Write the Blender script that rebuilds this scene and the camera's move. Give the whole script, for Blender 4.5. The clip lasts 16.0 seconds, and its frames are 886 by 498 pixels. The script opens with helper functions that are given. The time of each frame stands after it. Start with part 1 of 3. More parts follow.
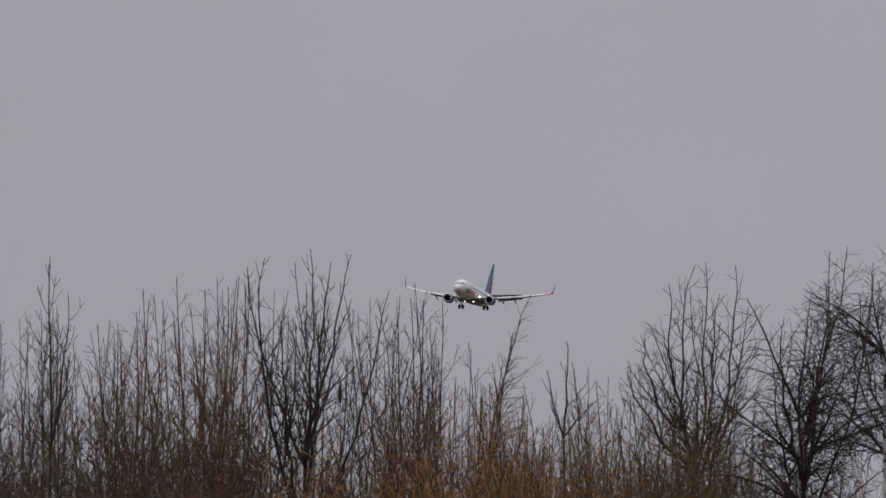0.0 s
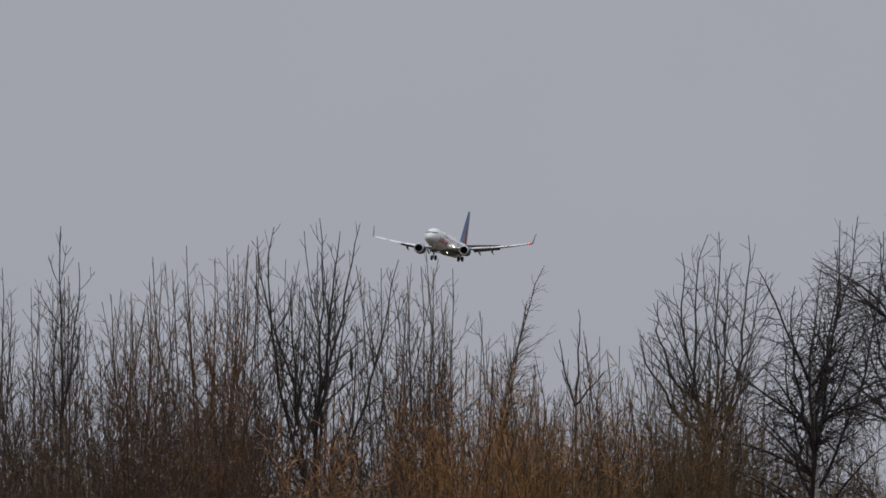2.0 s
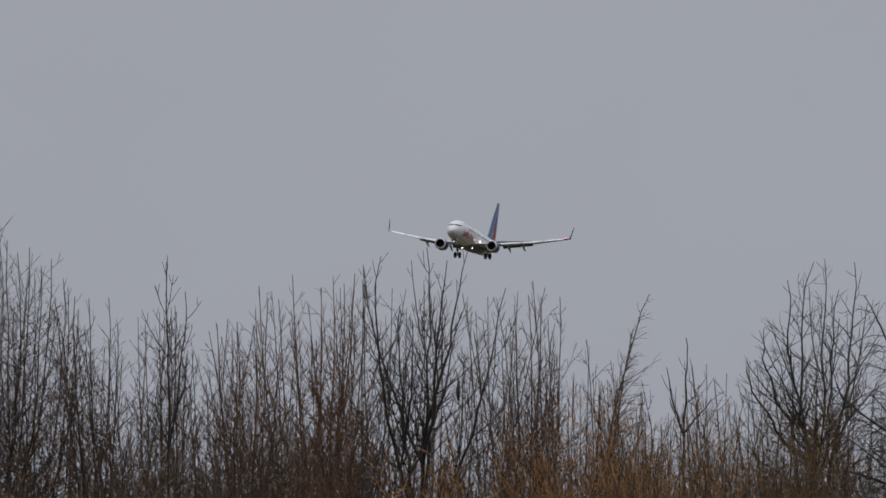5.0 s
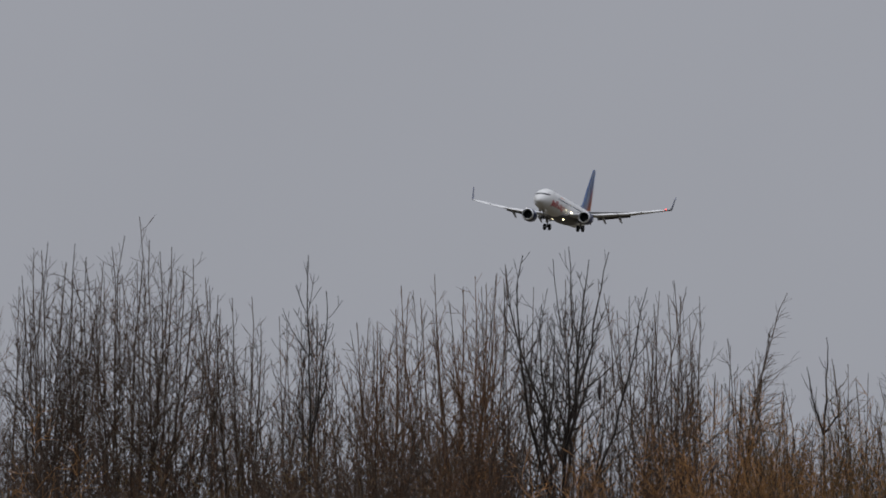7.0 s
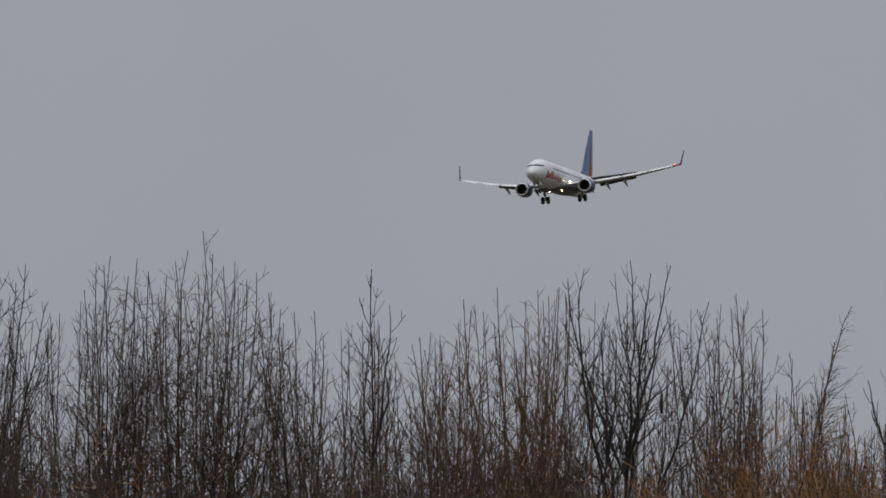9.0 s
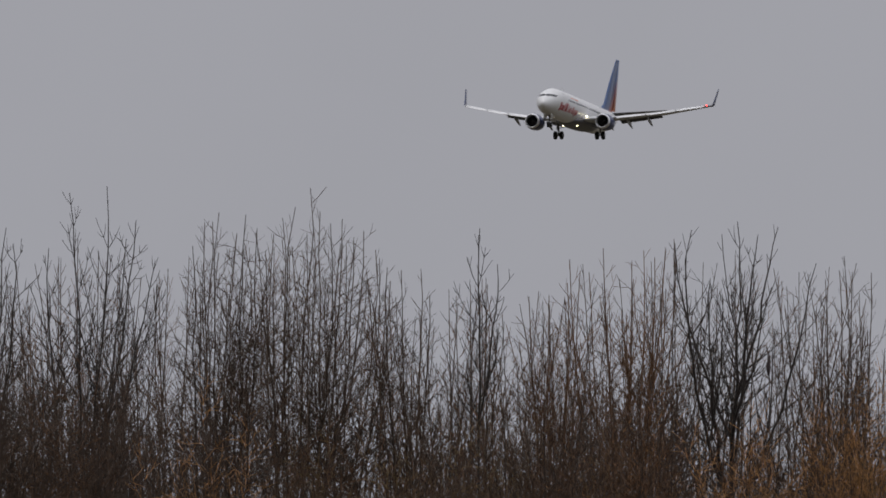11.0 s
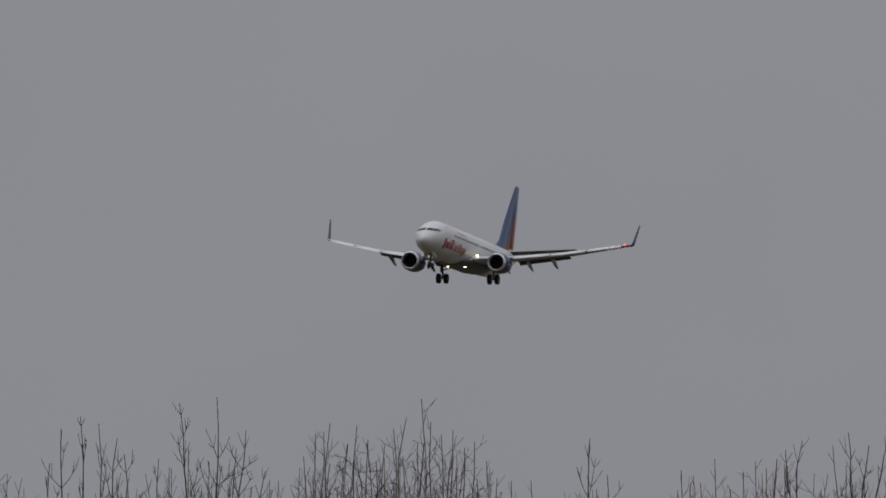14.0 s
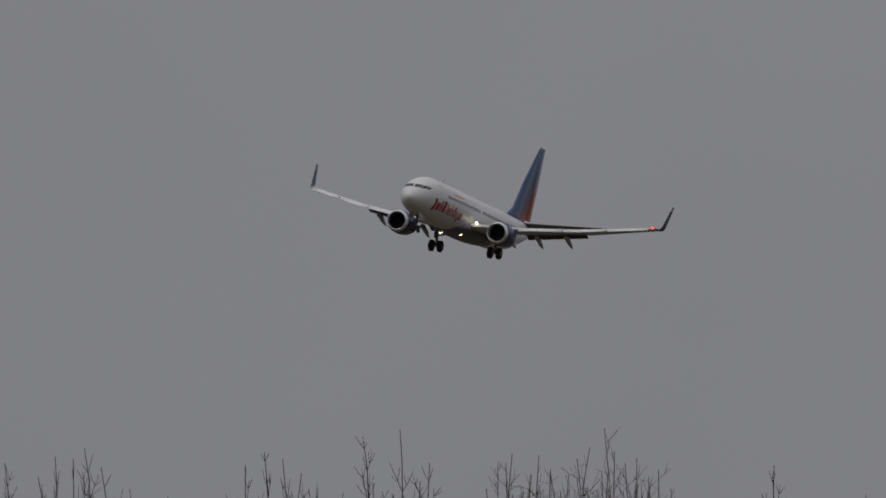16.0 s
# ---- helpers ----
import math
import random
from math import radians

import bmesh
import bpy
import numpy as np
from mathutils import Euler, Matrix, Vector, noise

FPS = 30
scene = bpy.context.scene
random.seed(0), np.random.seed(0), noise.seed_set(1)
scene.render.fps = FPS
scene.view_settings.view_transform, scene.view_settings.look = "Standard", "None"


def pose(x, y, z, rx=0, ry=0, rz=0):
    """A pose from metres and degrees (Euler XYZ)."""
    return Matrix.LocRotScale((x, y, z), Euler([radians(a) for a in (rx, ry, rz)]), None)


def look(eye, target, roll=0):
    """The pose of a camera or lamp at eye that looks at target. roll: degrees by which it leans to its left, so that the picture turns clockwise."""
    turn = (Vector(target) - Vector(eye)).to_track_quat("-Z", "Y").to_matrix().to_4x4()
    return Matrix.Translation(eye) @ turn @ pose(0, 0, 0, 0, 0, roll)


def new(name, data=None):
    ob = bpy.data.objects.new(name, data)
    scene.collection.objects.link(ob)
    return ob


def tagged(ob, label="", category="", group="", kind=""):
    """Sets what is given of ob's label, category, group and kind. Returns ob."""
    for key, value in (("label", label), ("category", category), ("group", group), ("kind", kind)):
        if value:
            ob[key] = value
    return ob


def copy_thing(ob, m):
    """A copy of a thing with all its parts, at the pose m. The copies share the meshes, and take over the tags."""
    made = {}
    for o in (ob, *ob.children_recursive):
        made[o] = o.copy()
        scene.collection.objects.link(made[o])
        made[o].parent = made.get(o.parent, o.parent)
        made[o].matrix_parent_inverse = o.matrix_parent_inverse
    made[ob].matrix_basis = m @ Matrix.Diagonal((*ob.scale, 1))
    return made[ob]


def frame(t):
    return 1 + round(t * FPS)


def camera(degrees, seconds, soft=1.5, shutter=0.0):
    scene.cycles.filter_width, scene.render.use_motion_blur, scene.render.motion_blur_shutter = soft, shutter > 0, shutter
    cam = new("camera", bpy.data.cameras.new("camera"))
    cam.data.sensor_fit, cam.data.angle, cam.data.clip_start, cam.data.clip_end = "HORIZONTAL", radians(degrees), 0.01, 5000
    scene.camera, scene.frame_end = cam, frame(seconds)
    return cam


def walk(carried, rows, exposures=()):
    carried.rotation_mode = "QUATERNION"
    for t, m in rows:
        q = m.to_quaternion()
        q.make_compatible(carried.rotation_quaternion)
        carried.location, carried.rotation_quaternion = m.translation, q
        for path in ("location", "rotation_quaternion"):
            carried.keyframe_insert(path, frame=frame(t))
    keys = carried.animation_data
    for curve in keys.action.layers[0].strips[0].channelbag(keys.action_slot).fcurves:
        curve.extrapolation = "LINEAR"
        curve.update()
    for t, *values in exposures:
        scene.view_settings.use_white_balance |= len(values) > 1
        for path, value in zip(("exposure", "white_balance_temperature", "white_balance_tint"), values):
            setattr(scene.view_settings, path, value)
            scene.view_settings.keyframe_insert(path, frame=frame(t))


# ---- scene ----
# ---- camera: a long lens on a fixed spot, panned and tilted after the aircraft ----
cam = camera(6.9, 16.0, soft=1.7, shutter=0.2)
EYE = (0.0, 0.0, 1.7)
# seconds, bearing to the right, elevation, lean (degrees)
AIM = [
    (0.0, 2.027, 4.842, -0.00),
    (0.5, 2.035, 4.798, -0.00),
    (1.0, 2.018, 4.732, -0.00),
    (1.5, 1.961, 4.666, -0.00),
    (2.0, 1.939, 4.600, -0.00),
    (2.5, 1.727, 4.401, -0.00),
    (3.0, 1.633, 4.372, 0.04),
    (3.5, 1.688, 4.564, -0.15),
    (4.0, 1.541, 4.727, -0.39),
    (4.2, 1.446, 4.748, -0.36),
    (6.3, 0.688, 4.898, -0.19),
    (6.5, 0.551, 4.814, -0.50),
    (7.0, 0.000, 4.820, -0.00),
    (7.5, -0.258, 4.915, 0.07),
    (8.0, -0.314, 4.936, -0.18),
    (8.2, -0.352, 4.926, -0.14),
    (10.3, -0.892, 4.931, 0.13),
    (10.5, -1.210, 4.840, 0.42),
    (11.0, -1.328, 4.606, 0.57),
    (11.5, -1.375, 5.087, 0.57),
    (12.0, -1.182, 5.119, 0.77),
    (12.5, -1.432, 5.144, 0.95),
    (13.0, -1.788, 5.311, 0.09),
    (13.5, -2.112, 5.678, 0.64),
    (14.0, -2.212, 6.239, 0.69),
    (14.5, -2.782, 6.613, 0.54),
    (15.0, -3.190, 6.749, 0.37),
    (15.5, -3.335, 6.602, 0.07),
    (16.0, -3.627, 6.472, -0.28),
]

EXPOSURE = [
    (0.0, -0.01, 6600, 12), (3.0, 0.12, 6300, 9), (4.2, 0.10, 6300, 9), (6.5, -0.11, 6450, 10), (7.5, 0.00, 6420, 9), (8.2, -0.01, 6420, 9), (10.5, -0.14, 6500, 10),
    (11.0, 0.01, 6620, 11), (12.0, -0.05, 6500, 10), (13.0, -0.20, 6480, 10), (14.0, -0.43, 6550, 10), (15.0, -0.61, 6650, 10), (16.0, -0.70, 6700, 10),
]
walk(cam, [(t, pose(*EYE, 90 + el, 0, -az) @ pose(0, 0, 0, 0, 0, lean)) for t, az, el, lean in AIM], EXPOSURE)

# ---- light: an overcast sky, brighter overhead, and a weak sun behind the cloud ----
world = bpy.data.worlds.new("overcast_sky")
scene.world = world
world.use_nodes = True
wn, wl = world.node_tree.nodes, world.node_tree.links
bg = wn["Background"]
bg.inputs["Strength"].default_value = 1.0
co = wn.new("ShaderNodeTexCoord")
sep = wn.new("ShaderNodeSeparateXYZ")
ramp = wn.new("ShaderNodeMapRange")
ramp.inputs["From Min"].default_value, ramp.inputs["From Max"].default_value = 0.0, 1.0
ramp.inputs["To Min"].default_value, ramp.inputs["To Max"].default_value = 0.97, 3.2
cloud = wn.new("ShaderNodeTexNoise")
cloud.inputs["Scale"].default_value, cloud.inputs["Detail"].default_value = 14.0, 5.0
cmap = wn.new("ShaderNodeMapRange")
cmap.inputs["To Min"].default_value, cmap.inputs["To Max"].default_value = 0.95, 1.05
tint = wn.new("ShaderNodeVectorMath")
tint.operation = "SCALE"
tint.inputs[0].default_value = (0.338, 0.347, 0.384)
mul = wn.new("ShaderNodeMath")
mul.operation = "MULTIPLY"
wl.new(co.outputs["Generated"], sep.inputs[0])
wl.new(co.outputs["Generated"], cloud.inputs["Vector"])
rise = wn.new("ShaderNodeMath")
rise.operation = "MULTIPLY"
wl.new(sep.outputs["Z"], rise.inputs[0])
wl.new(sep.outputs["Z"], rise.inputs[1])
wl.new(rise.outputs[0], ramp.inputs["Value"])
wl.new(cloud.outputs["Fac"], cmap.inputs["Value"])
wl.new(ramp.outputs[0], mul.inputs[0])
wl.new(cmap.outputs[0], mul.inputs[1])
wl.new(mul.outputs[0], tint.inputs["Scale"])
wl.new(tint.outputs[0], bg.inputs["Color"])

sun = new("sun", bpy.data.lights.new("sun", "SUN"))
sun.data.energy, sun.data.angle, sun.data.color = 0.5, radians(25), (1.0, 0.97, 0.92)
sun.matrix_world = look((-50, -20, 110), (0, 0, 0))


# ---- materials ----
def material(name, color, rough=0.6, metal=0.0, vary=0.25, scale=3.0, fine=30.0, bump=0.0, emit=0.0, coat=0.0, own=0.0):
    """Colour broken up by noise at two scales, with fine relief; own: how far single objects differ in value."""
    m = bpy.data.materials.new(name)
    m.use_nodes = True
    n, l = m.node_tree.nodes, m.node_tree.links
    b = n["Principled BSDF"]
    b.inputs["Roughness"].default_value, b.inputs["Metallic"].default_value = rough, metal
    b.inputs["Coat Weight"].default_value = coat
    tc = n.new("ShaderNodeTexCoord")
    big, small = n.new("ShaderNodeTexNoise"), n.new("ShaderNodeTexNoise")
    for t, s in ((big, scale), (small, fine)):
        t.inputs["Scale"].default_value, t.inputs["Detail"].default_value = s, 3.0
        l.new(tc.outputs["Object"], t.inputs["Vector"])
    add = n.new("ShaderNodeMath")
    add.operation = "ADD"
    l.new(big.outputs["Fac"], add.inputs[0])
    l.new(small.outputs["Fac"], add.inputs[1])
    mr = n.new("ShaderNodeMapRange")
    mr.inputs["From Min"].default_value, mr.inputs["From Max"].default_value = 0.6, 1.4
    mr.inputs["To Min"].default_value, mr.inputs["To Max"].default_value = 1 - vary, 1 + vary
    l.new(add.outputs[0], mr.inputs["Value"])
    last = mr.outputs[0]
    if own:
        info = n.new("ShaderNodeObjectInfo")
        om = n.new("ShaderNodeMapRange")
        om.inputs["To Min"].default_value, om.inputs["To Max"].default_value = 1 - own, 1 + own
        l.new(info.outputs["Random"], om.inputs["Value"])
        mm = n.new("ShaderNodeMath")
        mm.operation = "MULTIPLY"
        l.new(last, mm.inputs[0])
        l.new(om.outputs[0], mm.inputs[1])
        last = mm.outputs[0]
    vs = n.new("ShaderNodeVectorMath")
    vs.operation = "SCALE"
    vs.inputs[0].default_value = color
    l.new(last, vs.inputs["Scale"])
    l.new(vs.outputs[0], b.inputs["Base Color"])
    if bump:
        bu = n.new("ShaderNodeBump")
        bu.inputs["Strength"].default_value, bu.inputs["Distance"].default_value = bump, 0.01
        l.new(small.outputs["Fac"], bu.inputs["Height"])
        l.new(bu.outputs[0], b.inputs["Normal"])
    if emit:
        b.inputs["Emission Color"].default_value = (*color, 1)
        b.inputs["Emission Strength"].default_value = emit
    return m


def two_tone(name, first, second, axis, lo, hi, rough=0.35, wave=0.6, coat=0.3):
    """Paint that passes from one colour to another along an axis of the object, with an uneven border."""
    m = material(name, first, rough, coat=coat)
    n, l = m.node_tree.nodes, m.node_tree.links
    b = n["Principled BSDF"]
    tc, dot, nz = n.new("ShaderNodeTexCoord"), n.new("ShaderNodeVectorMath"), n.new("ShaderNodeTexNoise")
    dot.operation = "DOT_PRODUCT"
    dot.inputs[1].default_value = axis
    nz.inputs["Scale"].default_value = 0.5
    l.new(tc.outputs["Object"], dot.inputs[0])
    l.new(tc.outputs["Object"], nz.inputs["Vector"])
    ma = n.new("ShaderNodeMath")
    ma.operation = "MULTIPLY_ADD"
    ma.inputs[1].default_value = wave
    l.new(nz.outputs["Fac"], ma.inputs[0])
    l.new(dot.outputs["Value"], ma.inputs[2])
    mr = n.new("ShaderNodeMapRange")
    mr.inputs["From Min"].default_value, mr.inputs["From Max"].default_value = lo, hi
    l.new(ma.outputs[0], mr.inputs["Value"])
    mix = n.new("ShaderNodeMix")
    mix.data_type = "RGBA"
    mix.inputs["A"].default_value, mix.inputs["B"].default_value = (*first, 1), (*second, 1)
    l.new(mr.outputs[0], mix.inputs["Factor"])
    l.new(mix.outputs["Result"], b.inputs["Base Color"])
    return m


WHITE = material("white_paint", (0.78, 0.78, 0.77), 0.35, vary=0.05, scale=0.4, fine=3, coat=0.2)
GREY = material("grey_paint", (0.42, 0.43, 0.45), 0.45, vary=0.10, scale=0.5, fine=4)
WING_GREY = material("wing_grey", (0.60, 0.61, 0.62), 0.4, vary=0.08, scale=0.5, fine=4)
BLUE = material("navy_paint", (0.020, 0.034, 0.11), 0.35, vary=0.10, scale=0.5, fine=4, coat=0.3)
RED = material("red_paint", (0.40, 0.03, 0.035), 0.4, vary=0.12, scale=1, fine=6)
ORANGE = material("orange_paint", (0.70, 0.16, 0.04), 0.4, vary=0.12, scale=1, fine=6)
FIN_PAINT = two_tone("fin_paint", (0.68, 0.21, 0.08), (0.018, 0.068, 0.20), (0.55, 0.0, 0.55), -8.5, -6.8, wave=0.3)
SILVER = material("polished_lip", (0.75, 0.75, 0.76), 0.3, 0.85, vary=0.06, scale=2, fine=8)
GLASS_DARK = material("dark_glazing", (0.015, 0.016, 0.02), 0.12, vary=0.1, scale=2, fine=8)
# one near-black for the intake duct, spinner and fan
DUCT = material("dark_duct", (0.012, 0.012, 0.013), 0.6, vary=0.2, scale=2, fine=10)
PORTHOLE = material("cabin_glazing", (0.10, 0.10, 0.11), 0.2, vary=0.2, scale=2, fine=8)
# flap paint darkened to carry the shade under the wing
FLAP_SHADED = material("flap_grey_shaded", (0.06, 0.06, 0.065), 0.5, vary=0.2, scale=1, fine=6)
FAIRING_GREY = material("fairing_grey", (0.15, 0.15, 0.16), 0.45, vary=0.15, scale=0.6, fine=5)
TYRE = material("tyre_rubber", (0.018, 0.018, 0.019), 0.85, vary=0.2, scale=3, fine=20)
STEEL = material("gear_steel", (0.20, 0.20, 0.21), 0.45, 0.5, vary=0.15, scale=3, fine=15)
SEAM = material("panel_seam", (0.30, 0.30, 0.31), 0.6, vary=0.1)
LAMP_WARM = material("landing_lamp", (1.0, 0.86, 0.55), 0.3, vary=0.0, emit=9.0)
LAMP_RED = material("red_lamp", (1.0, 0.05, 0.04), 0.3, vary=0.0, emit=5.0)

ASH_BARK = material("ash_bark", (0.038, 0.029, 0.023), 0.85, vary=0.35, scale=2.0, fine=40, bump=0.5, own=0.2)
WHIP_BARK = material("whip_bark", (0.066, 0.041, 0.026), 0.85, vary=0.4, scale=1.2, fine=30, bump=0.4, own=0.35)
RUST_BARK = material("rust_bark", (0.125, 0.062, 0.028), 0.85, vary=0.4, scale=1.0, fine=30, bump=0.4, own=0.3)
OCHRE_BARK = material("ochre_bark", (0.31, 0.15, 0.046), 0.85, vary=0.4, scale=1.0, fine=30, bump=0.4, own=0.25)
OLIVE_BARK = material("olive_bark", (0.130, 0.080, 0.030), 0.85, vary=0.4, scale=1.0, fine=30, bump=0.4, own=0.3)
BIRCH_BARK = material("birch_bark", (0.62, 0.58, 0.52), 0.8, vary=0.5, scale=5.0, fine=18, bump=0.5)
BIRCH_TWIG = material("birch_twig", (0.040, 0.029, 0.027), 0.85, vary=0.3, scale=2.0, fine=30, own=0.2)
GRASS = material("rough_grass", (0.058, 0.047, 0.026), 0.95, vary=0.5, scale=0.03, fine=0.9, bump=0.6)


# ---- mesh helpers ----
def mesh_of(name, verts, faces, mat, smooth=True):
    me = bpy.data.meshes.new(name)
    me.from_pydata([tuple(v) for v in verts], [], [tuple(f) for f in faces])
    me.materials.append(mat)
    if smooth:
        me.polygons.foreach_set("use_smooth", [True] * len(me.polygons))
    me.update()
    return me


def part(name, shape, mat, parent=None, label="", smooth=True):
    """One mesh object from (vertices, faces), under its thing or part."""
    ob = new(name, mesh_of(name, shape[0], shape[1], mat, smooth))
    ob.parent = parent
    return tagged(ob, label)


def loft(rings, caps=True, closed=True):
    """Skin over rings of equal length."""
    n = len(rings[0])
    v = [tuple(p) for r in rings for p in r]
    f = []
    for i in range(len(rings) - 1):
        for j in range(n if closed else n - 1):
            k = (j + 1) % n
            f.append((i * n + j, i * n + k, (i + 1) * n + k, (i + 1) * n + j))
    if caps and closed:
        f.append(tuple(range(n))[::-1])
        f.append(tuple(range((len(rings) - 1) * n, len(rings) * n)))
    return v, f


def join(*shapes):
    v, f = [], []
    for sv, sf in shapes:
        b = len(v)
        v += list(sv)
        f += [tuple(i + b for i in q) for q in sf]
    return v, f


def rod(a, b, r0, r1=None, n=10):
    a, b = Vector(a), Vector(b)
    r1 = r0 if r1 is None else r1
    d = (b - a).normalized()
    u = d.orthogonal().normalized()
    w = d.cross(u)
    ring = lambda c, r: [c + r * (math.cos(k) * u + math.sin(k) * w) for k in (2 * math.pi * i / n for i in range(n))]
    return loft([ring(a, r0), ring(b, r1)])


def turned(profile, origin, axis=0, n=24, squash=1.0, caps=True):
    """A body of revolution: profile of (along, radius), the axis along -x (station) or y."""
    rings = []
    for a, r in profile:
        ring = []
        for i in range(n):
            k = 2 * math.pi * i / n
            c, s = r * math.cos(k), r * math.sin(k)
            if axis == 0:
                ring.append((origin[0] - a, origin[1] + c, origin[2] + s * (squash if s < 0 else 1)))
            else:
                ring.append((origin[0] + c, origin[1] + a, origin[2] + s))
        rings.append(ring)
    return loft(rings, caps)


# ---- ground: one sheet to the horizon ----
def build_ground():
    n, half = 80, 4500.0
    axis = [half * math.copysign(abs(k) ** 2.2, k) for k in np.linspace(-1, 1, n + 1)]
    v = [(x, y, -0.25 + 0.25 * noise.noise((x * 0.02, y * 0.02, 0)) if abs(x) < 400 and abs(y) < 400 else -0.25) for y in axis for x in axis]
    f = [(j * (n + 1) + i, j * (n + 1) + i + 1, (j + 1) * (n + 1) + i + 1, (j + 1) * (n + 1) + i) for j in range(n) for i in range(n)]
    tagged(part("ground", (v, f), GRASS), "rough winter grassland under the hedge trees", "ground", kind="structure")


build_ground()


# ---- the aircraft: x forward, y to port, z up; stations run aft from the nose ----
MID = 18.0
SECTIONS = np.array([
    # station, centre height, half width, half height
    (0.00, -0.72, 0.02, 0.02), (0.06, -0.72, 0.24, 0.23), (0.20, -0.70, 0.43, 0.40), (0.50, -0.65, 0.72, 0.68),
    (1.00, -0.57, 1.02, 0.97), (1.70, -0.45, 1.32, 1.26), (2.40, -0.33, 1.54, 1.54), (3.20, -0.23, 1.70, 1.75),
    (4.20, -0.17, 1.82, 1.90), (5.50, -0.17, 1.88, 1.96), (24.5, -0.17, 1.88, 1.96), (27.0, -0.10, 1.85, 1.89),
    (29.5, 0.12, 1.69, 1.67), (32.0, 0.45, 1.37, 1.32), (34.5, 0.78, 0.98, 0.95), (36.5, 1.01, 0.60, 0.61),
    (37.6, 1.12, 0.34, 0.36), (38.0, 1.16, 0.16, 0.18),
])


def hull(s, phi, out=0.0):
    """A point of the fuselage's skin: station, angle from the top towards port."""
    c, w, h = (np.interp(s, SECTIONS[:, 0], SECTIONS[:, k]) for k in (1, 2, 3))
    return (MID - s, (w + out) * math.sin(phi), c + (h + out) * math.cos(phi))


def station_at(z, phi):
    lo, hi = 0.0, 6.0
    for _ in range(30):
        mid = (lo + hi) / 2
        lo, hi = (mid, hi) if hull(mid, phi)[2] < z else (lo, mid)
    return lo


def plate(grid, thick=0.02):
    """A thin curved plate: grid[i][j] gives (outer, inner) points."""
    rows, cols = len(grid), len(grid[0])
    outer = [g[0] for r in grid for g in r]
    inner = [g[1] for r in grid for g in r]
    n = rows * cols
    f = []
    for i in range(rows - 1):
        for j in range(cols - 1):
            a, b, c, d = i * cols + j, i * cols + j + 1, (i + 1) * cols + j + 1, (i + 1) * cols + j
            f += [(a, b, c, d), (d + n, c + n, b + n, a + n)]
    edge = [(i, 0) for i in range(rows)] + [(rows - 1, j) for j in range(1, cols)] + [(i, cols - 1) for i in range(rows - 2, -1, -1)] + [(0, j) for j in range(cols - 2, 0, -1)]
    ids = [i * cols + j for i, j in edge]
    for k, a in enumerate(ids):
        b = ids[(k + 1) % len(ids)]
        f.append((b, a, a + n, b + n))
    return outer + inner, f


def skin_patch(s0, s1, z0, z1, side=1, out=0.02, rows=3, cols=3, slant=0.0):
    """A plate on the flank between stations and heights (constant section)."""
    grid = []
    for i in range(rows):
        z = z0 + (z1 - z0) * i / (rows - 1)
        row = []
        for j in range(cols):
            s = s0 + (s1 - s0) * j / (cols - 1) - slant * (z - z0)
            c, h = (np.interp(s, SECTIONS[:, 0], SECTIONS[:, k]) for k in (1, 3))
            phi = math.acos(max(-1, min(1, (z - c) / h))) * side
            row.append((hull(s, phi, out), hull(s, phi, -0.02)))
        grid.append(row)
    return plate(grid)


def foil(le, chord, y, z, thick=0.12, twist=0.0, n=10, drop=(0, 1)):
    """A closed wing section in the plane across the span; drop: the unit of its thickness in y and z."""
    up, low = [], []
    for i in range(n + 1):
        c = 0.5 * (1 - math.cos(math.pi * i / n))
        t = thick * 5 * (0.2969 * math.sqrt(c) - 0.126 * c - 0.3516 * c * c + 0.2843 * c ** 3 - 0.1015 * c ** 4)
        camber = 0.02 * math.sin(math.pi * c)
        up.append((c, camber + t))
        low.append((c, camber - t * 0.85))
    pts = up + low[-2:0:-1]
    ct, st = math.cos(twist), math.sin(twist)
    out = []
    for c, h in pts:
        a, b = chord * (c * ct + h * st), chord * (-c * st + h * ct)
        out.append((MID - le - a, y + b * drop[0], z + b * drop[1]))
    return out


def wing_line(y):
    """Leading edge station, chord and height of the wing at a distance from the centreline."""
    ys = (1.5, 5.7, 17.1)
    return (np.interp(y, ys, (13.35, 15.5, 21.45)), np.interp(y, ys, (7.4, 4.7, 1.65)), np.interp(y, (1.5, 5.7, 11, 17.1), (-1.42, -0.94, -0.06, 1.30)))


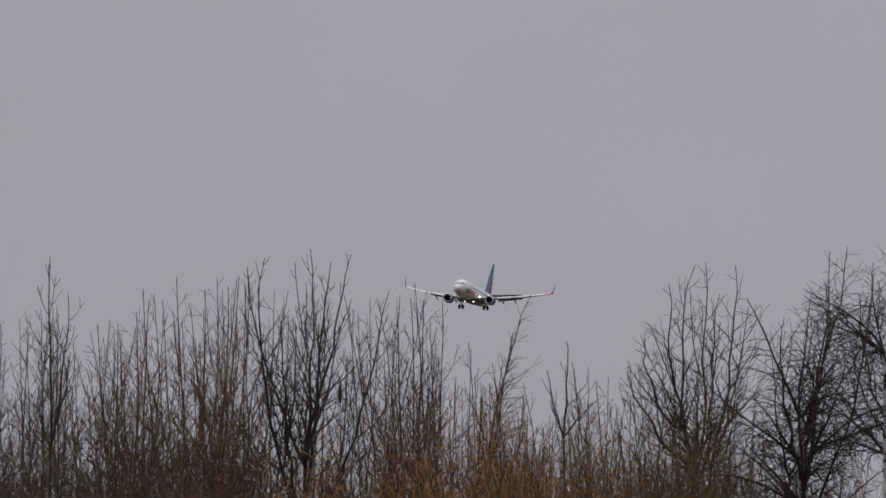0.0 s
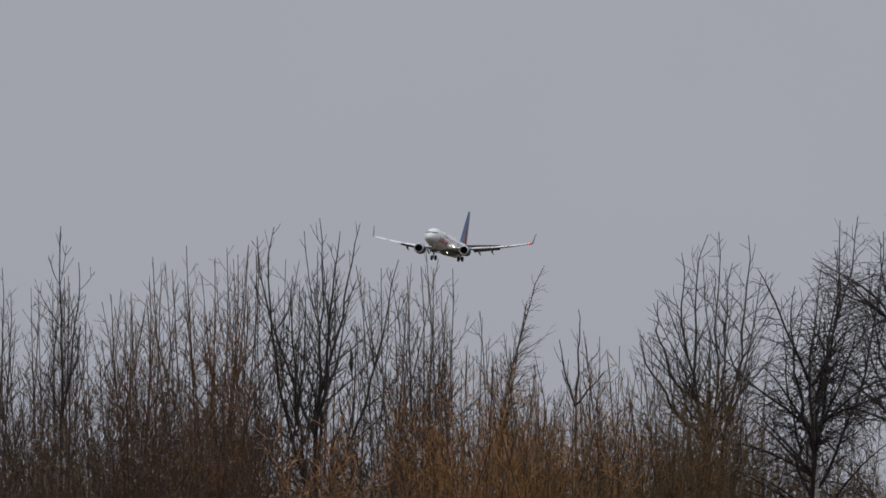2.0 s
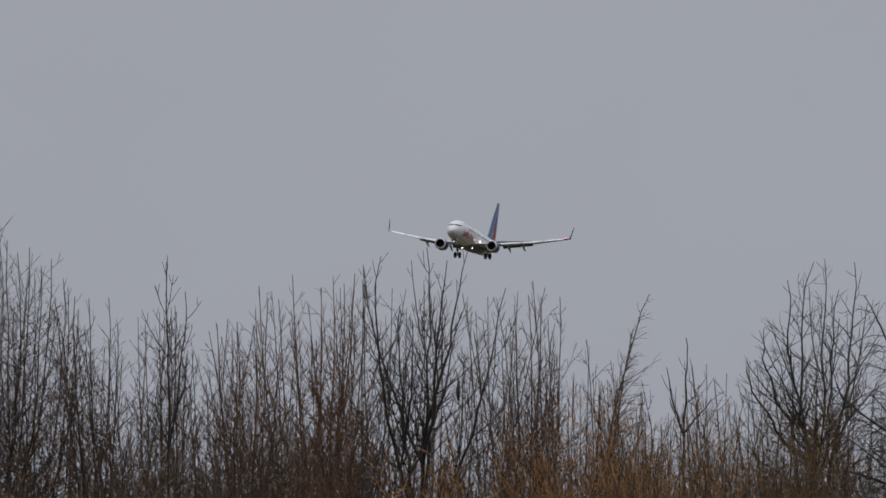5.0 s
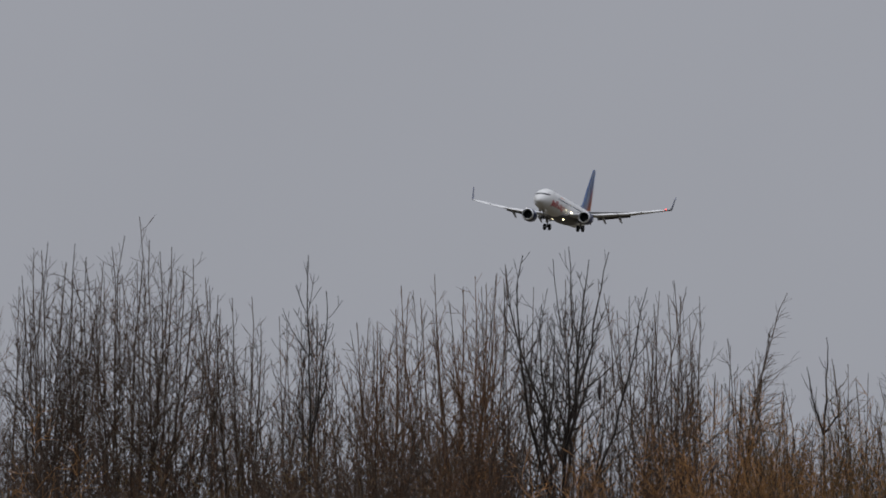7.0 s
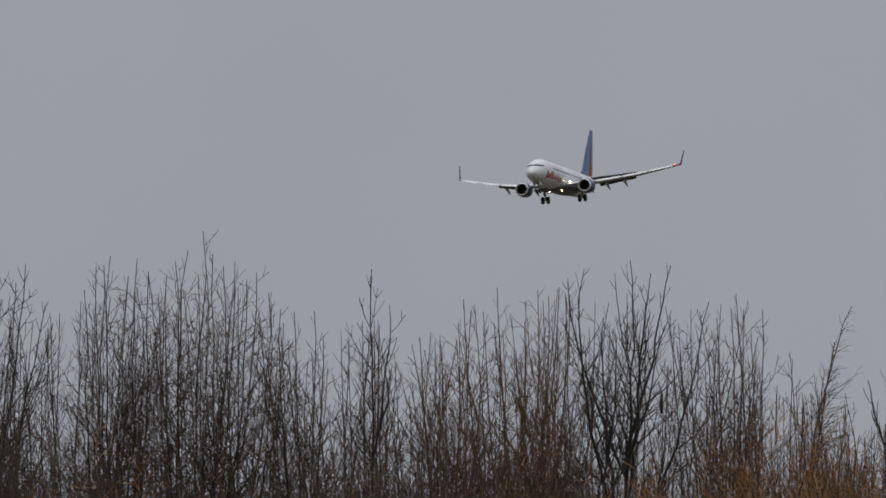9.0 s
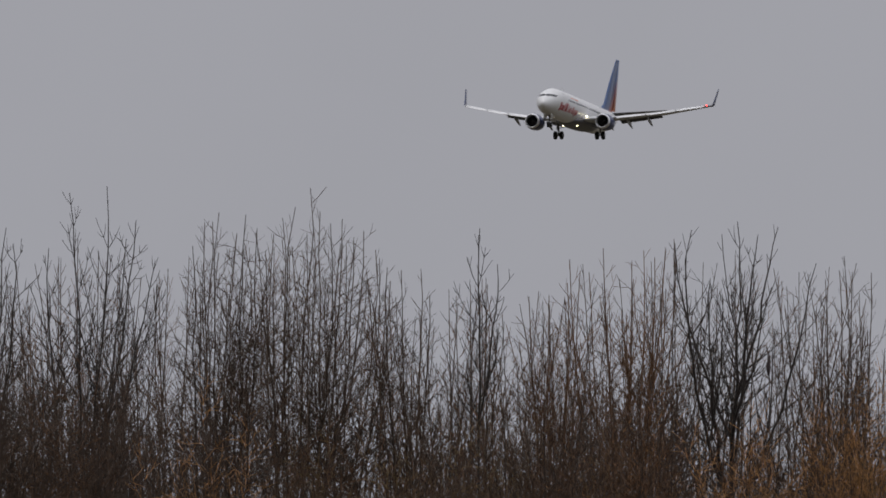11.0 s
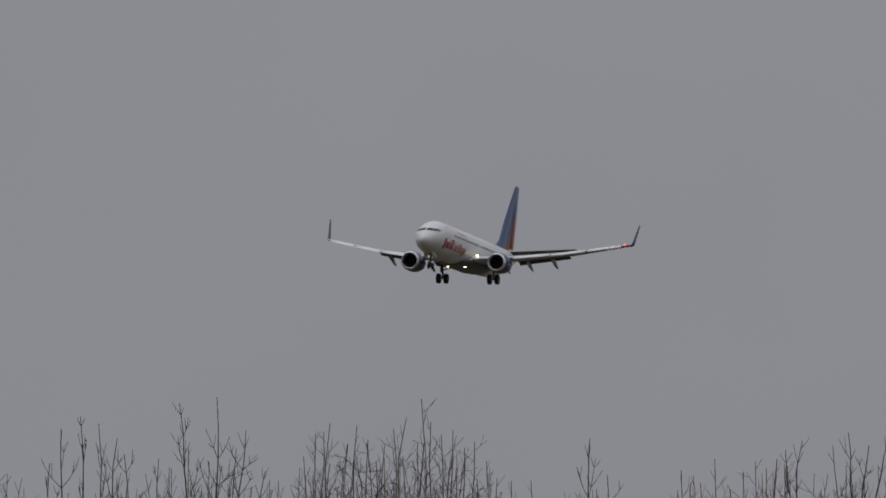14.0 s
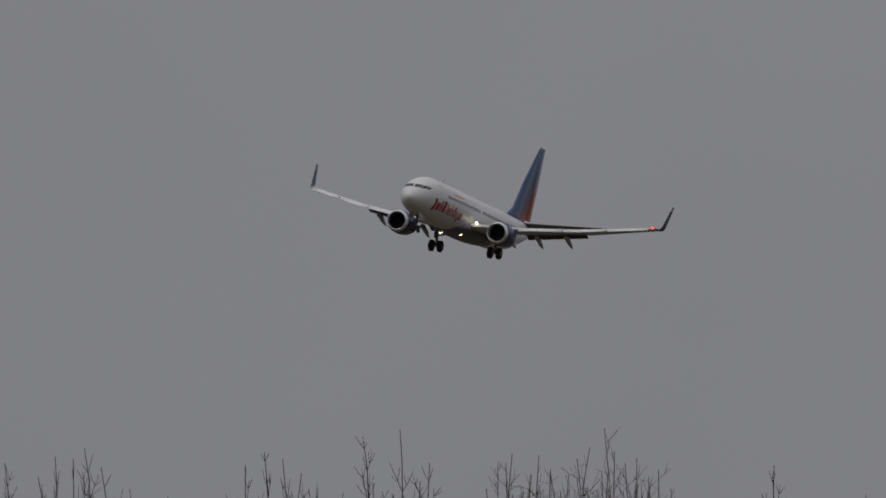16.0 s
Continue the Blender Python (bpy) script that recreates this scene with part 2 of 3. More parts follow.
def build_wing(plane, side):
    rings = []
    for y in (1.2, 2.4, 4.0, 5.7, 8.0, 10.8, 11.1, 14.0, 17.1):
        le, ch, z = wing_line(y)
        cut = 0.80 if y < 11 else 1.0
        rings.append(foil(le, ch * cut, side * y, z, 0.13 if y < 5 else 0.115))
    wing = part("wing", loft(rings), WING_GREY, plane, "swept grey wing with extended flaps")
    # blended winglet
    rings = []
    for k in range(9):
        q = k / 8
        ang = radians(78) * min(1, q * 2.2)
        y = 17.08 + (0.42 * math.sin(min(1, q * 2.2) * 1.36) + max(0, q - 0.45) * 0.62)
        z = 1.30 + (0.34 * (1 - math.cos(min(1, q * 2.2) * 1.36)) + max(0, q - 0.45) * 4.15)
        rings.append(foil(21.45 + q * 2.75, 1.65 - 1.05 * q, side * y, z, 0.09, drop=(-side * math.sin(ang), math.cos(ang))))
    part("winglet", loft(rings), BLUE, wing, "dark blue upturned winglet")
    # leading-edge slats, drooped
    for a, b in ((6.0, 9.6), (9.7, 13.2), (13.3, 16.7)):
        rings = []
        for i in range(4):
            y = a + (b - a) * i / 3
            le, ch, z = wing_line(y)
            rings.append(foil(le - 0.40, 0.60 + 0.04 * ch, side * y, z - 0.20, 0.11, radians(-29)))
        part("slat", loft(rings), WHITE, wing, "pale leading-edge slat, drooped")
    # trailing-edge flaps, lowered in two steps; their dark colour holds the underside's shade
    for a, b in ((2.0, 4.2), (5.5, 10.9)):
        for back, down, size, turn, nm in ((0.80, 0.04, 0.15, 13, "flap"), (0.93, -0.13, 0.08, 22, "aft_flap")):
            rings = []
            for i in range(4):
                y = a + (b - a) * i / 3
                le, ch, z = wing_line(y)
                rings.append(foil(le + back * ch, size * ch + 0.18, side * y, z + down * min(1.0, ch / 5), 0.11, radians(turn)))
            part(nm, loft(rings), FLAP_SHADED, wing, "lowered trailing-edge flap")
    for y in (4.3, 6.75, 9.3):
        le, ch, z = wing_line(y)
        prof = [(0, 0.03), (0.3, 0.16), (0.9, 0.24), (1.8, 0.24), (2.7, 0.15), (3.3, 0.02)]
        rings = []
        for a, r in prof:
            zz = z - 0.36 - (0.0 if a < 0.9 else 0.30 * (a - 0.9))
            rings.append([(MID - le - 0.48 * ch - a, side * y + 0.7 * r * math.cos(k), zz + r * 1.2 * math.sin(k)) for k in (2 * math.pi * i / 10 for i in range(10))])
        part("flap_fairing", loft(rings), GREY, wing, "canoe-shaped flap track fairing")
    le, ch, z = wing_line(2.4)
    if side > 0:
        lamp = turned([(0, 0.03), (0.05, 0.11), (0.2, 0.12)], (MID - le + 0.16, side * 2.35, z + 0.34), n=14)
        part("landing_light", lamp, LAMP_WARM, wing, "lit white landing light")
        part("navigation_light", turned([(0, 0.03), (0.06, 0.09), (0.30, 0.10), (0.45, 0.03)], (MID - 21.30, 17.0, 1.34), n=12), LAMP_RED, wing, "lit red navigation light")


def build_engine(plane, side):
    o = (MID - 12.2, side * 4.92, -1.80)
    nac = part("engine", turned([(0.16, 0.93), (0.35, 1.05), (0.9, 1.13), (1.9, 1.15), (2.8, 1.06), (3.5, 0.90), (3.9, 0.78), (3.9, 0.70), (2.9, 0.74)], o, n=32, squash=0.94, caps=False), BLUE, plane, "dark blue turbofan nacelle under the wing")
    part("intake_lip", turned([(0.55, 0.78), (0.28, 0.80), (0.08, 0.83), (0.0, 0.89), (0.05, 0.96), (0.18, 1.00), (0.36, 1.06)], o, n=32, squash=0.94, caps=False), SILVER, nac, "bare metal intake ring")
    part("intake_duct", turned([(0.30, 0.80), (0.7, 0.77), (1.05, 0.78), (1.06, 0.05)], o, n=32, caps=False), DUCT, nac, "dark intake duct")
    part("spinner", turned([(0.55, 0.01), (0.65, 0.10), (0.95, 0.24), (1.04, 0.26)], o, n=16), DUCT, nac)
    blades = []
    for i in range(24):
        k = 2 * math.pi * i / 24
        pts = []
        for r, tw in ((0.24, 0.35), (0.76, 1.0)):
            for d in (-0.09, 0.09):
                pts.append((o[0] - 1.0 - d * math.cos(tw), o[1] + r * math.cos(k) - d * math.sin(tw) * math.sin(k), o[2] + r * math.sin(k) + d * math.sin(tw) * math.cos(k)))
        back = [(x - 0.015, y, z) for x, y, z in pts]
        blades.append((pts + back, [(0, 1, 3, 2), (6, 7, 5, 4), (0, 2, 6, 4), (1, 5, 7, 3), (2, 3, 7, 6), (0, 4, 5, 1)]))
    part("fan", join(*blades), DUCT, nac, "dark fan blades", smooth=False)
    part("exhaust_cone", turned([(3.2, 0.56), (3.9, 0.52), (4.5, 0.42), (4.5, 0.30), (5.0, 0.05)], o, n=20), STEEL, nac, "bare metal exhaust")
    le, ch, z = wing_line(4.92)
    py = side * 4.92
    rings = [[(MID - x, py + wd * c, zz + h * s) for c, s in ((-1, -1), (1, -1), (1, 1), (-1, 1))] for x, wd, zz, h in ((12.6, 0.04, -0.86, 0.08), (13.4, 0.16, -0.84, 0.20), (14.8, 0.18, -0.95, 0.32), (17.0, 0.14, -1.05, 0.28), (18.0, 0.04, -1.1, 0.1))]
    part("pylon", loft(rings), GREY, nac, "grey engine pylon")


def wheel_on(parent, x, y, z, r, w):
    t = part("wheel", turned([(-w / 2, r * 0.55), (-w / 2, r * 0.86), (-w * 0.38, r * 0.97), (0, r), (w * 0.38, r * 0.97), (w / 2, r * 0.86), (w / 2, r * 0.55)], (x, y, z), axis=1, n=22), TYRE, parent, "black rubber tyre")
    part("hub", turned([(-w * 0.52, 0.02), (-w * 0.52, r * 0.3), (-w * 0.42, r * 0.56), (w * 0.42, r * 0.56), (w * 0.52, r * 0.3), (w * 0.52, 0.02)], (x, y, z), axis=1, n=16), STEEL, t, "grey metal hub")


def build_gear(plane):
    for side in (1, -1):
        x, y, z = MID - 18.8, side * 2.92, -3.06
        leg = part("main_gear", join(rod((x + 0.1, y + side * 0.1, -1.2), (x, y, z + 0.55), 0.15, 0.13), rod((x, y, z + 0.6), (x, y, z), 0.095), rod((x, y - 0.45, z), (x, y + 0.45, z), 0.08)), STEEL, plane, "lowered main landing gear leg")
        part("side_brace", rod((x + 0.1, y - side * 1.3, -1.75), (x, y, z + 0.95), 0.07), STEEL, leg)
        part("drag_link", join(rod((x - 0.05, y, z + 0.85), (x - 0.38, y, z + 0.45), 0.05), rod((x - 0.38, y, z + 0.45), (x - 0.06, y, z + 0.1), 0.05)), STEEL, leg)
        door = [[(x + a, y + side * 0.20, -1.4 + side * 0), (x + a, y + side * 0.25, -1.4), (x + a * 0.7, y + side * 0.22, z + 0.75), (x + a * 0.7, y + side * 0.17, z + 0.75)] for a in (0.42, 0.0, -0.42)]
        part("gear_door", loft(door), GREY, leg, "pale gear door on the leg")
        for d in (-0.43, 0.43):
            wheel_on(leg, x, y + d, z, 0.56, 0.40)
    x, z = MID - 3.6, -3.22
    leg = part("nose_gear", join(rod((x + 0.25, 0, -1.5), (x, 0, z + 0.5), 0.10), rod((x, 0, z + 0.5), (x, 0, z), 0.06), rod((x, -0.28, z), (x, 0.28, z), 0.05)), STEEL, plane, "lowered nose landing gear leg")
    part("drag_brace", rod((x + 1.0, 0, -1.6), (x + 0.06, 0, z + 0.75), 0.05), STEEL, leg)
    for d in (-0.22, 0.22):
        wheel_on(leg, x, d, z, 0.34, 0.20)
    for side in (1, -1):
        door = [[(x + a, side * 0.42, -1.65), (x + a, side * 0.45, -1.65), (x + a, side * 0.58, -2.32), (x + a, side * 0.55, -2.32)] for a in (1.1, 0.3, -0.4)]
        part("nose_gear_door", loft(door), WHITE, leg, "open white nose gear door")


def build_tail(plane):
    def fin_ring(z, le, te, th):
        return [(MID - x, y, z) for x, y in ((le, 0), (le + 0.12 * (te - le), th), (le + 0.4 * (te - le), th * 1.2), (te, 0.03), (te, -0.03), (le + 0.4 * (te - le), -th * 1.2), (le + 0.12 * (te - le), -th))]
    lev = [(1.2, 28.0, 35.2, 0.10), (2.0, 29.6, 35.4, 0.16), (2.7, 31.0, 35.6, 0.20), (5.5, 33.2, 36.6, 0.15), (9.1, 36.55, 37.75, 0.07), (9.42, 36.95, 37.75, 0.03)]
    fin = part("tail_fin", loft([fin_ring(*q) for q in lev]), FIN_PAINT, plane, "navy tail fin fading to orange-red at its lower rear")
    rud = [(2.1, 35.45, 37.1, 0.10), (5.5, 36.65, 37.85, 0.08), (9.4, 37.80, 38.45, 0.03)]
    part("rudder", loft([fin_ring(*q) for q in rud]), FIN_PAINT, fin)
    for side in (1, -1):
        stab = part("tailplane", loft([foil(le, ch * 0.72, side * y, z, 0.065) for y, le, ch, z in ((0.4, 32.9, 4.5, 1.45), (2.5, 34.3, 3.6, 1.75), (5.0, 35.95, 2.5, 2.10), (7.15, 37.35, 1.5, 2.40))]), FAIRING_GREY, plane, "grey tailplane")
        part("elevator", loft([foil(le + 0.74 * ch, ch * 0.27, side * y, z, 0.08, radians(4)) for y, le, ch, z in ((0.9, 33.2, 4.25, 1.53), (4.0, 35.3, 2.9, 1.96), (7.0, 37.25, 1.55, 2.38))]), GREY, stab)


def build_airliner():
    plane = tagged(new("airliner"), "white twin-engine airliner with navy fin and gear down, on approach", "airplane")
    n = 40
    stations = sorted(set(SECTIONS[:, 0].tolist() + np.linspace(0, 5.5, 24).tolist() + np.linspace(24.5, 38, 24).tolist()))
    fus = part("fuselage", loft([[hull(s, 2 * math.pi * i / n) for i in range(n)] for s in stations]), WHITE, plane, "glossy white fuselage")
    # wing-to-body fairing
    rings = []
    for s, w, h, zc in ((11.2, 0.5, 0.2, -1.85), (12.2, 1.5, 0.55, -1.70), (13.8, 1.98, 0.85, -1.50), (17.0, 2.08, 0.95, -1.45), (20.0, 2.02, 0.92, -1.45), (22.0, 1.7, 0.7, -1.55), (23.8, 0.6, 0.25, -1.80)):
        rings.append([(MID - s, w * math.cos(k), zc + h * math.sin(k)) for k in (2 * math.pi * i / 24 for i in range(24))])
    part("belly_fairing", loft(rings), FAIRING_GREY, fus, "grey wing root fairing")
    # windscreen and side windows of the cockpit
    for side in (1, -1):
        for p0, p1, za, zb in ((3, 33, 0.36, 0.66), (35, 49, 0.34, 0.64), (51, 58, 0.34, 0.56)):
            grid = []
            for i in range(4):
                row = []
                for j in range(5):
                    phi = radians(p0 + (p1 - p0) * j / 4)
                    z = za + (zb - za) * i / 3
                    s = station_at(z, phi)
                    row.append((hull(s, phi * side, 0.02), hull(s, phi * side, -0.02)))
                grid.append(row)
            part("cockpit_window", plate(grid), GLASS_DARK, fus, "dark cockpit window")
        for k in range(46):
            s = 6.2 + 0.508 * k
            if abs(s - 16.4) > 0.3:
                part("cabin_window", skin_patch(s, s + 0.23, 0.20, 0.50, side, rows=2, cols=2), PORTHOLE, fus, smooth=False)
        for s, w in ((4.15, 0.86), (30.6, 0.76)):
            frame_bits = [skin_patch(s + a, s + b, c, d, side, 0.008, 4, 2) for a, b, c, d in ((-0.03, 0.02, -0.75, 1.1), (w - 0.02, w + 0.03, -0.75, 1.1), (0.02, w - 0.02, 1.06, 1.1), (0.02, w - 0.02, -0.75, -0.71))]
            part("door_outline", join(*frame_bits), SEAM, fus, "cabin door seam")
        # the airline's mark as plain slanted bars: a large first group, then a run of lower ones
        s = 2.9
        for w, lo, hi, gap in ((0.46, -0.92, 0.10, 0.20), (0.70, -0.80, -0.20, 0.20), (0.34, -0.80, 0.08, 0.22), (0.85, -0.80, 0.16, 0.40), (0.24, -0.80, 0.02, 0.24), (0.48, -0.80, -0.26, 0.22), (0.20, -0.80, 0.02, 0.24), (0.20, -0.80, -0.24, 0.24), (0.50, -0.80, 0.02, 0.22), (0.48, -0.80, -0.26, 0.22), (0.44, -1.05, -0.26, 0.22), (0.44, -0.80, -0.26, 0.2)):
            part("red_mark", skin_patch(s, s + w, lo - 0.42, hi - 0.32, side, 0.012, 5, 3, slant=-0.18), RED, fus, "plain red bar of the airline's mark", smooth=False)
            s += w + gap
        part("slogan_bar", skin_patch(8.2, 11.6, 0.80, 0.90, side, 0.012, 2, 8), ORANGE, fus, "thin orange line of writing too small to read", smooth=False)
        for yy in (0.95,):
            part("landing_light", turned([(0, 0.05), (0.06, 0.22), (0.18, 0.24), (0.3, 0.1)], (MID - 13.7, side * yy, -2.06), n=14), LAMP_WARM, fus, "lit warm landing light below the belly")
        build_wing(plane, side)
        build_engine(plane, side)
    part("antenna", loft([[(MID - 9.0 - a, y, 1.95 + zz) for a, y in ((o, 0), (o + 0.15, 0.02), (o + 0.45, 0), (o + 0.15, -0.02))] for o, zz in ((0, 0), (0.2, 0.35))]), WHITE, fus)
    part("belly_antenna", loft([[(MID - 8.6 - a, y, -1.95 - zz) for a, y in ((o, 0), (o + 0.15, 0.02), (o + 0.45, 0), (o + 0.15, -0.02))] for o, zz in ((0, 0), (0.2, 0.35))]), WHITE, fus)
    build_gear(plane)
    build_tail(plane)
    return plane


AIRLINER = build_airliner()


# ---- trees: bare winter wood, grown branch by branch ----
class Wood:
    """Tapered tubes gathered into one mesh."""

    def __init__(self):
        self.v, self.f, self.n = [], [], 0

    def tube(self, pts, r):
        big = r[0]
        k = 7 if big > 0.05 else 5 if big > 0.018 else 3
        d = pts[-1] - pts[0]
        d = d / (np.linalg.norm(d) + 1e-9)
        u = np.cross(d, (0.3, 1.0, 0.1))
        u /= np.linalg.norm(u) + 1e-9
        w = np.cross(d, u)
        a = np.arange(k) * 2 * math.pi / k
        ring = np.cos(a)[:, None] * u + np.sin(a)[:, None] * w
        v = (pts[:, None, :] + r[:, None, None] * ring[None]).reshape(-1, 3)
        m = len(pts)
        i, j = np.meshgrid(np.arange(m - 1), np.arange(k), indexing="ij")
        q = np.stack([i * k + j, i * k + (j + 1) % k, (i + 1) * k + (j + 1) % k, (i + 1) * k + j], -1).reshape(-1, 4)
        self.v.append(v)
        self.f.append(q + self.n)
        self.n += len(v)

    def done(self, name, mat, parent, label=""):
        v, f = np.concatenate(self.v), np.concatenate(self.f)
        me = bpy.data.meshes.new(name)
        me.vertices.add(len(v))
        me.vertices.foreach_set("co", v.astype(np.float32).ravel())
        me.loops.add(f.size)
        me.loops.foreach_set("vertex_index", f.astype(np.int32).ravel())
        me.polygons.add(len(f))
        me.polygons.foreach_set("loop_start", np.arange(0, f.size, 4, dtype=np.int32))
        me.polygons.foreach_set("use_smooth", np.ones(len(f), dtype=bool))
        me.materials.append(mat)
        me.update(calc_edges=True)
        ob = new(name, me)
        ob.parent = parent
        return tagged(ob, label)


def shoot(rng, p, d, length, r0, r1, n, wob, pull):
    """A wandering line from p along d; pull is added to its direction at every step."""
    pts, d = [np.array(p, float)], np.array(d, float)
    for _ in range(n):
        d = d + rng.normal(0, wob, 3) + pull
        d /= np.linalg.norm(d)
        pts.append(pts[-1] + d * length / n)
    return np.array(pts), np.linspace(r0, r1, n + 1)


def beside(rng, d, angle):
    """A direction at an angle from d, towards a random side."""
    s = rng.normal(0, 1, 3)
    s -= d * s.dot(d)
    s /= np.linalg.norm(s) + 1e-9
    return d * math.cos(angle) + s * math.sin(angle)


# habit: gap between side branches, their length for each metre of stem above them, greatest length, angle, pull on the way, gap of the twigs, radius of the tips, wander
HABIT = {
    "ash": (0.40, 0.40, 1.10, 44, (0, 0, 0.15), 0.30, 0.0060, 0.08),
    "alder": (0.20, 0.46, 1.20, 50, (0, 0, 0.09), 0.17, 0.0047, 0.16),
    "whip": (0.22, 0.38, 0.95, 42, (0, 0, 0.09), 0.18, 0.0048, 0.11),
    "thicket": (0.16, 0.40, 0.75, 52, (0, 0, 0.07), 0.12, 0.0044, 0.20),
    "birch": (0.13, 0.50, 0.85, 48, (0.02, 0, -0.11), 0.09, 0.0042, 0.14),
    "blown_birch": (0.10, 0.34, 0.60, 38, (0.12, 0, -0.02), 0.10, 0.0034, 0.10),
}


def sprout(rng, twigs, pts, r, low, gap, ratio, most, angle, pull, twig_gap, tr, wob, order, paired):
    """Side branches along a line, longer the further they stand below its tip; each bears twigs of its own."""
    seg = np.linalg.norm(np.diff(pts, axis=0), axis=1)
    cum = np.concatenate([[0], np.cumsum(seg)])
    total = cum[-1]
    q = gap * rng.uniform(0.3, 1.0)
    turn = rng.uniform(0, 2 * math.pi)
    while q < total - 0.10:
        i = max(0, min(int(np.searchsorted(cum, q)) - 1, len(seg) - 1))
        f = (q - cum[i]) / seg[i]
        p = pts[i] * (1 - f) + pts[i + 1] * f
        rr = r[i] * (1 - f) + r[i + 1] * f
        d = (pts[i + 1] - pts[i]) / seg[i]
        left = total - q
        q += gap * rng.uniform(0.5, 1.5)
        if p[2] < low:
            continue
        u = np.cross(d, (0.31, 0.95, 0.1))
        u /= np.linalg.norm(u)
        w = np.cross(d, u)
        turn += 2.4 + rng.normal(0, 0.4)
        for side in (0, math.pi) if paired and rng.random() < 0.7 else (0,):
            length = min(most, ratio * left * rng.uniform(0.5, 1.25)) + rng.uniform(0.05, 0.20)
            a = radians(angle * rng.uniform(0.65, 1.3))
            way = d * math.cos(a) + (u * math.cos(turn + side) + w * math.sin(turn + side)) * math.sin(a)
            start = max(tr, min(rr * 0.72, tr + 0.0085 * length))
            n = 2 if length < 0.3 else 5
            sp, sr = shoot(rng, p, way, length, start, tr * 0.62, n, wob * (0.5 if n == 2 else 1.0), pull * (2.0 if n == 2 else 1.0))
            twigs.tube(sp, sr)
            if order and length > 0.25:
                sprout(rng, twigs, sp, sr, low, twig_gap, ratio * 0.95, most * 0.5, angle, pull, twig_gap * 0.9, tr * 0.92, wob, order - 1, paired)


def clothe(rng, twigs, pts, r, habit, low):
    """Side branches and twigs on a stem, above the height low."""
    gap, ratio, most, angle, pull, twig_gap, tr, wob = HABIT[habit]
    sprout(rng, twigs, pts, r, low, gap, ratio, most, angle, np.array(pull), twig_gap, tr, wob, 1, habit == "ash")


def leader_tree(name, label, habit, x, y, fork, tips, r, bark, twig_mat, seed, low=4.0, lean=0.0):
    """A tree whose trunk parts at the height fork into leaders that rise to the given tips (offset, height)."""
    rng = np.random.default_rng(seed)
    tree = tagged(new(name), label, "tree", "bare trees of the hedge")
    tree.location = (x, y, -0.3)
    trunk = Wood()
    n = 14
    z = np.linspace(0, fork + 0.3, n)
    wobx = np.cumsum(rng.normal(0, 0.012, n)) + lean * (z / (fork + 0.3) - 1)
    tp = np.stack([wobx - wobx[-1], np.cumsum(rng.normal(0, 0.012, n)), z], 1)
    trunk.tube(tp, np.linspace(r * 1.7, r * (0.8 if habit == "birch" else 0.4), n))
    trunk.done("trunk", bark, tree)
    if habit == "birch":
        # long limbs that arch out from the bole and hang at their ends
        for k in range(15):
            i = int(rng.integers(9, n))
            way = np.array((rng.choice((-1, -1, 1)) * rng.uniform(0.5, 0.9), rng.uniform(-0.6, 0.6), rng.uniform(0.6, 1.2)))
            pts, rad = shoot(rng, tp[i], way / np.linalg.norm(way), rng.uniform(1.1, 1.9), 0.026, 0.006, 10, 0.07, np.array((0, 0, -0.06)))
            limb, twigs = Wood(), Wood()
            limb.tube(pts, rad)
            limb = limb.done("limb", twig_mat, tree)
            clothe(rng, twigs, pts, rad, habit, low)
            tagged(twigs.done("twig_spray", twig_mat, limb), kind="stuff")
    for dx, h in tips:
        h += 0.22
        start = tp[-1] - np.array((0, 0, rng.uniform(0, 1.8 if len(tips) > 3 else 0.3)))
        end = np.array((dx, rng.uniform(-0.6, 0.6), h))
        q = np.linspace(0, 1, 12)
        side = q ** 1.25 if habit == "blown_birch" else 1 - (1 - q) ** (1.9 if habit == "alder" else 1.45)
        pts = np.stack([start[0] + (end[0] - start[0]) * side, start[1] + (end[1] - start[1]) * side, start[2] + (h - start[2]) * q], 1)
        pts[1:-1] += np.cumsum(rng.normal(0, 0.018 if habit == "whip" or len(tips) < 4 else 0.055 if habit == "alder" else 0.042, (10, 3)) * (1, 1, 0.2), 0) * np.linspace(1, 0.35, 10)[:, None]
        rad = np.linspace(max(0.020, r * rng.uniform(0.40, 0.58)), 0.0055, 12)
        limb = Wood()
        limb.tube(pts, rad)
        limb = limb.done("limb", twig_mat, tree)
        twigs = Wood()
        clothe(rng, twigs, pts, rad, habit, low)
        # a strong fork on each leader
        for _ in range(0 if len(tips) < 4 else 2 if habit == "whip" else 1):
            i = int(rng.integers(3, 8))
            d = pts[i + 1] - pts[i]
            d /= np.linalg.norm(d)
            sp, sr = shoot(rng, pts[i], beside(rng, d, radians(rng.uniform(16, 34))), (h - pts[i][2]) * rng.uniform(0.6, 0.9), rad[i] * 0.7, 0.0055, 8, 0.05, np.array((0, 0, 0.10)))
            twigs.tube(sp, sr)
            clothe(rng, twigs, sp, sr, habit, low)
        tagged(twigs.done("twig_spray", twig_mat, limb), kind="stuff")
    return tree


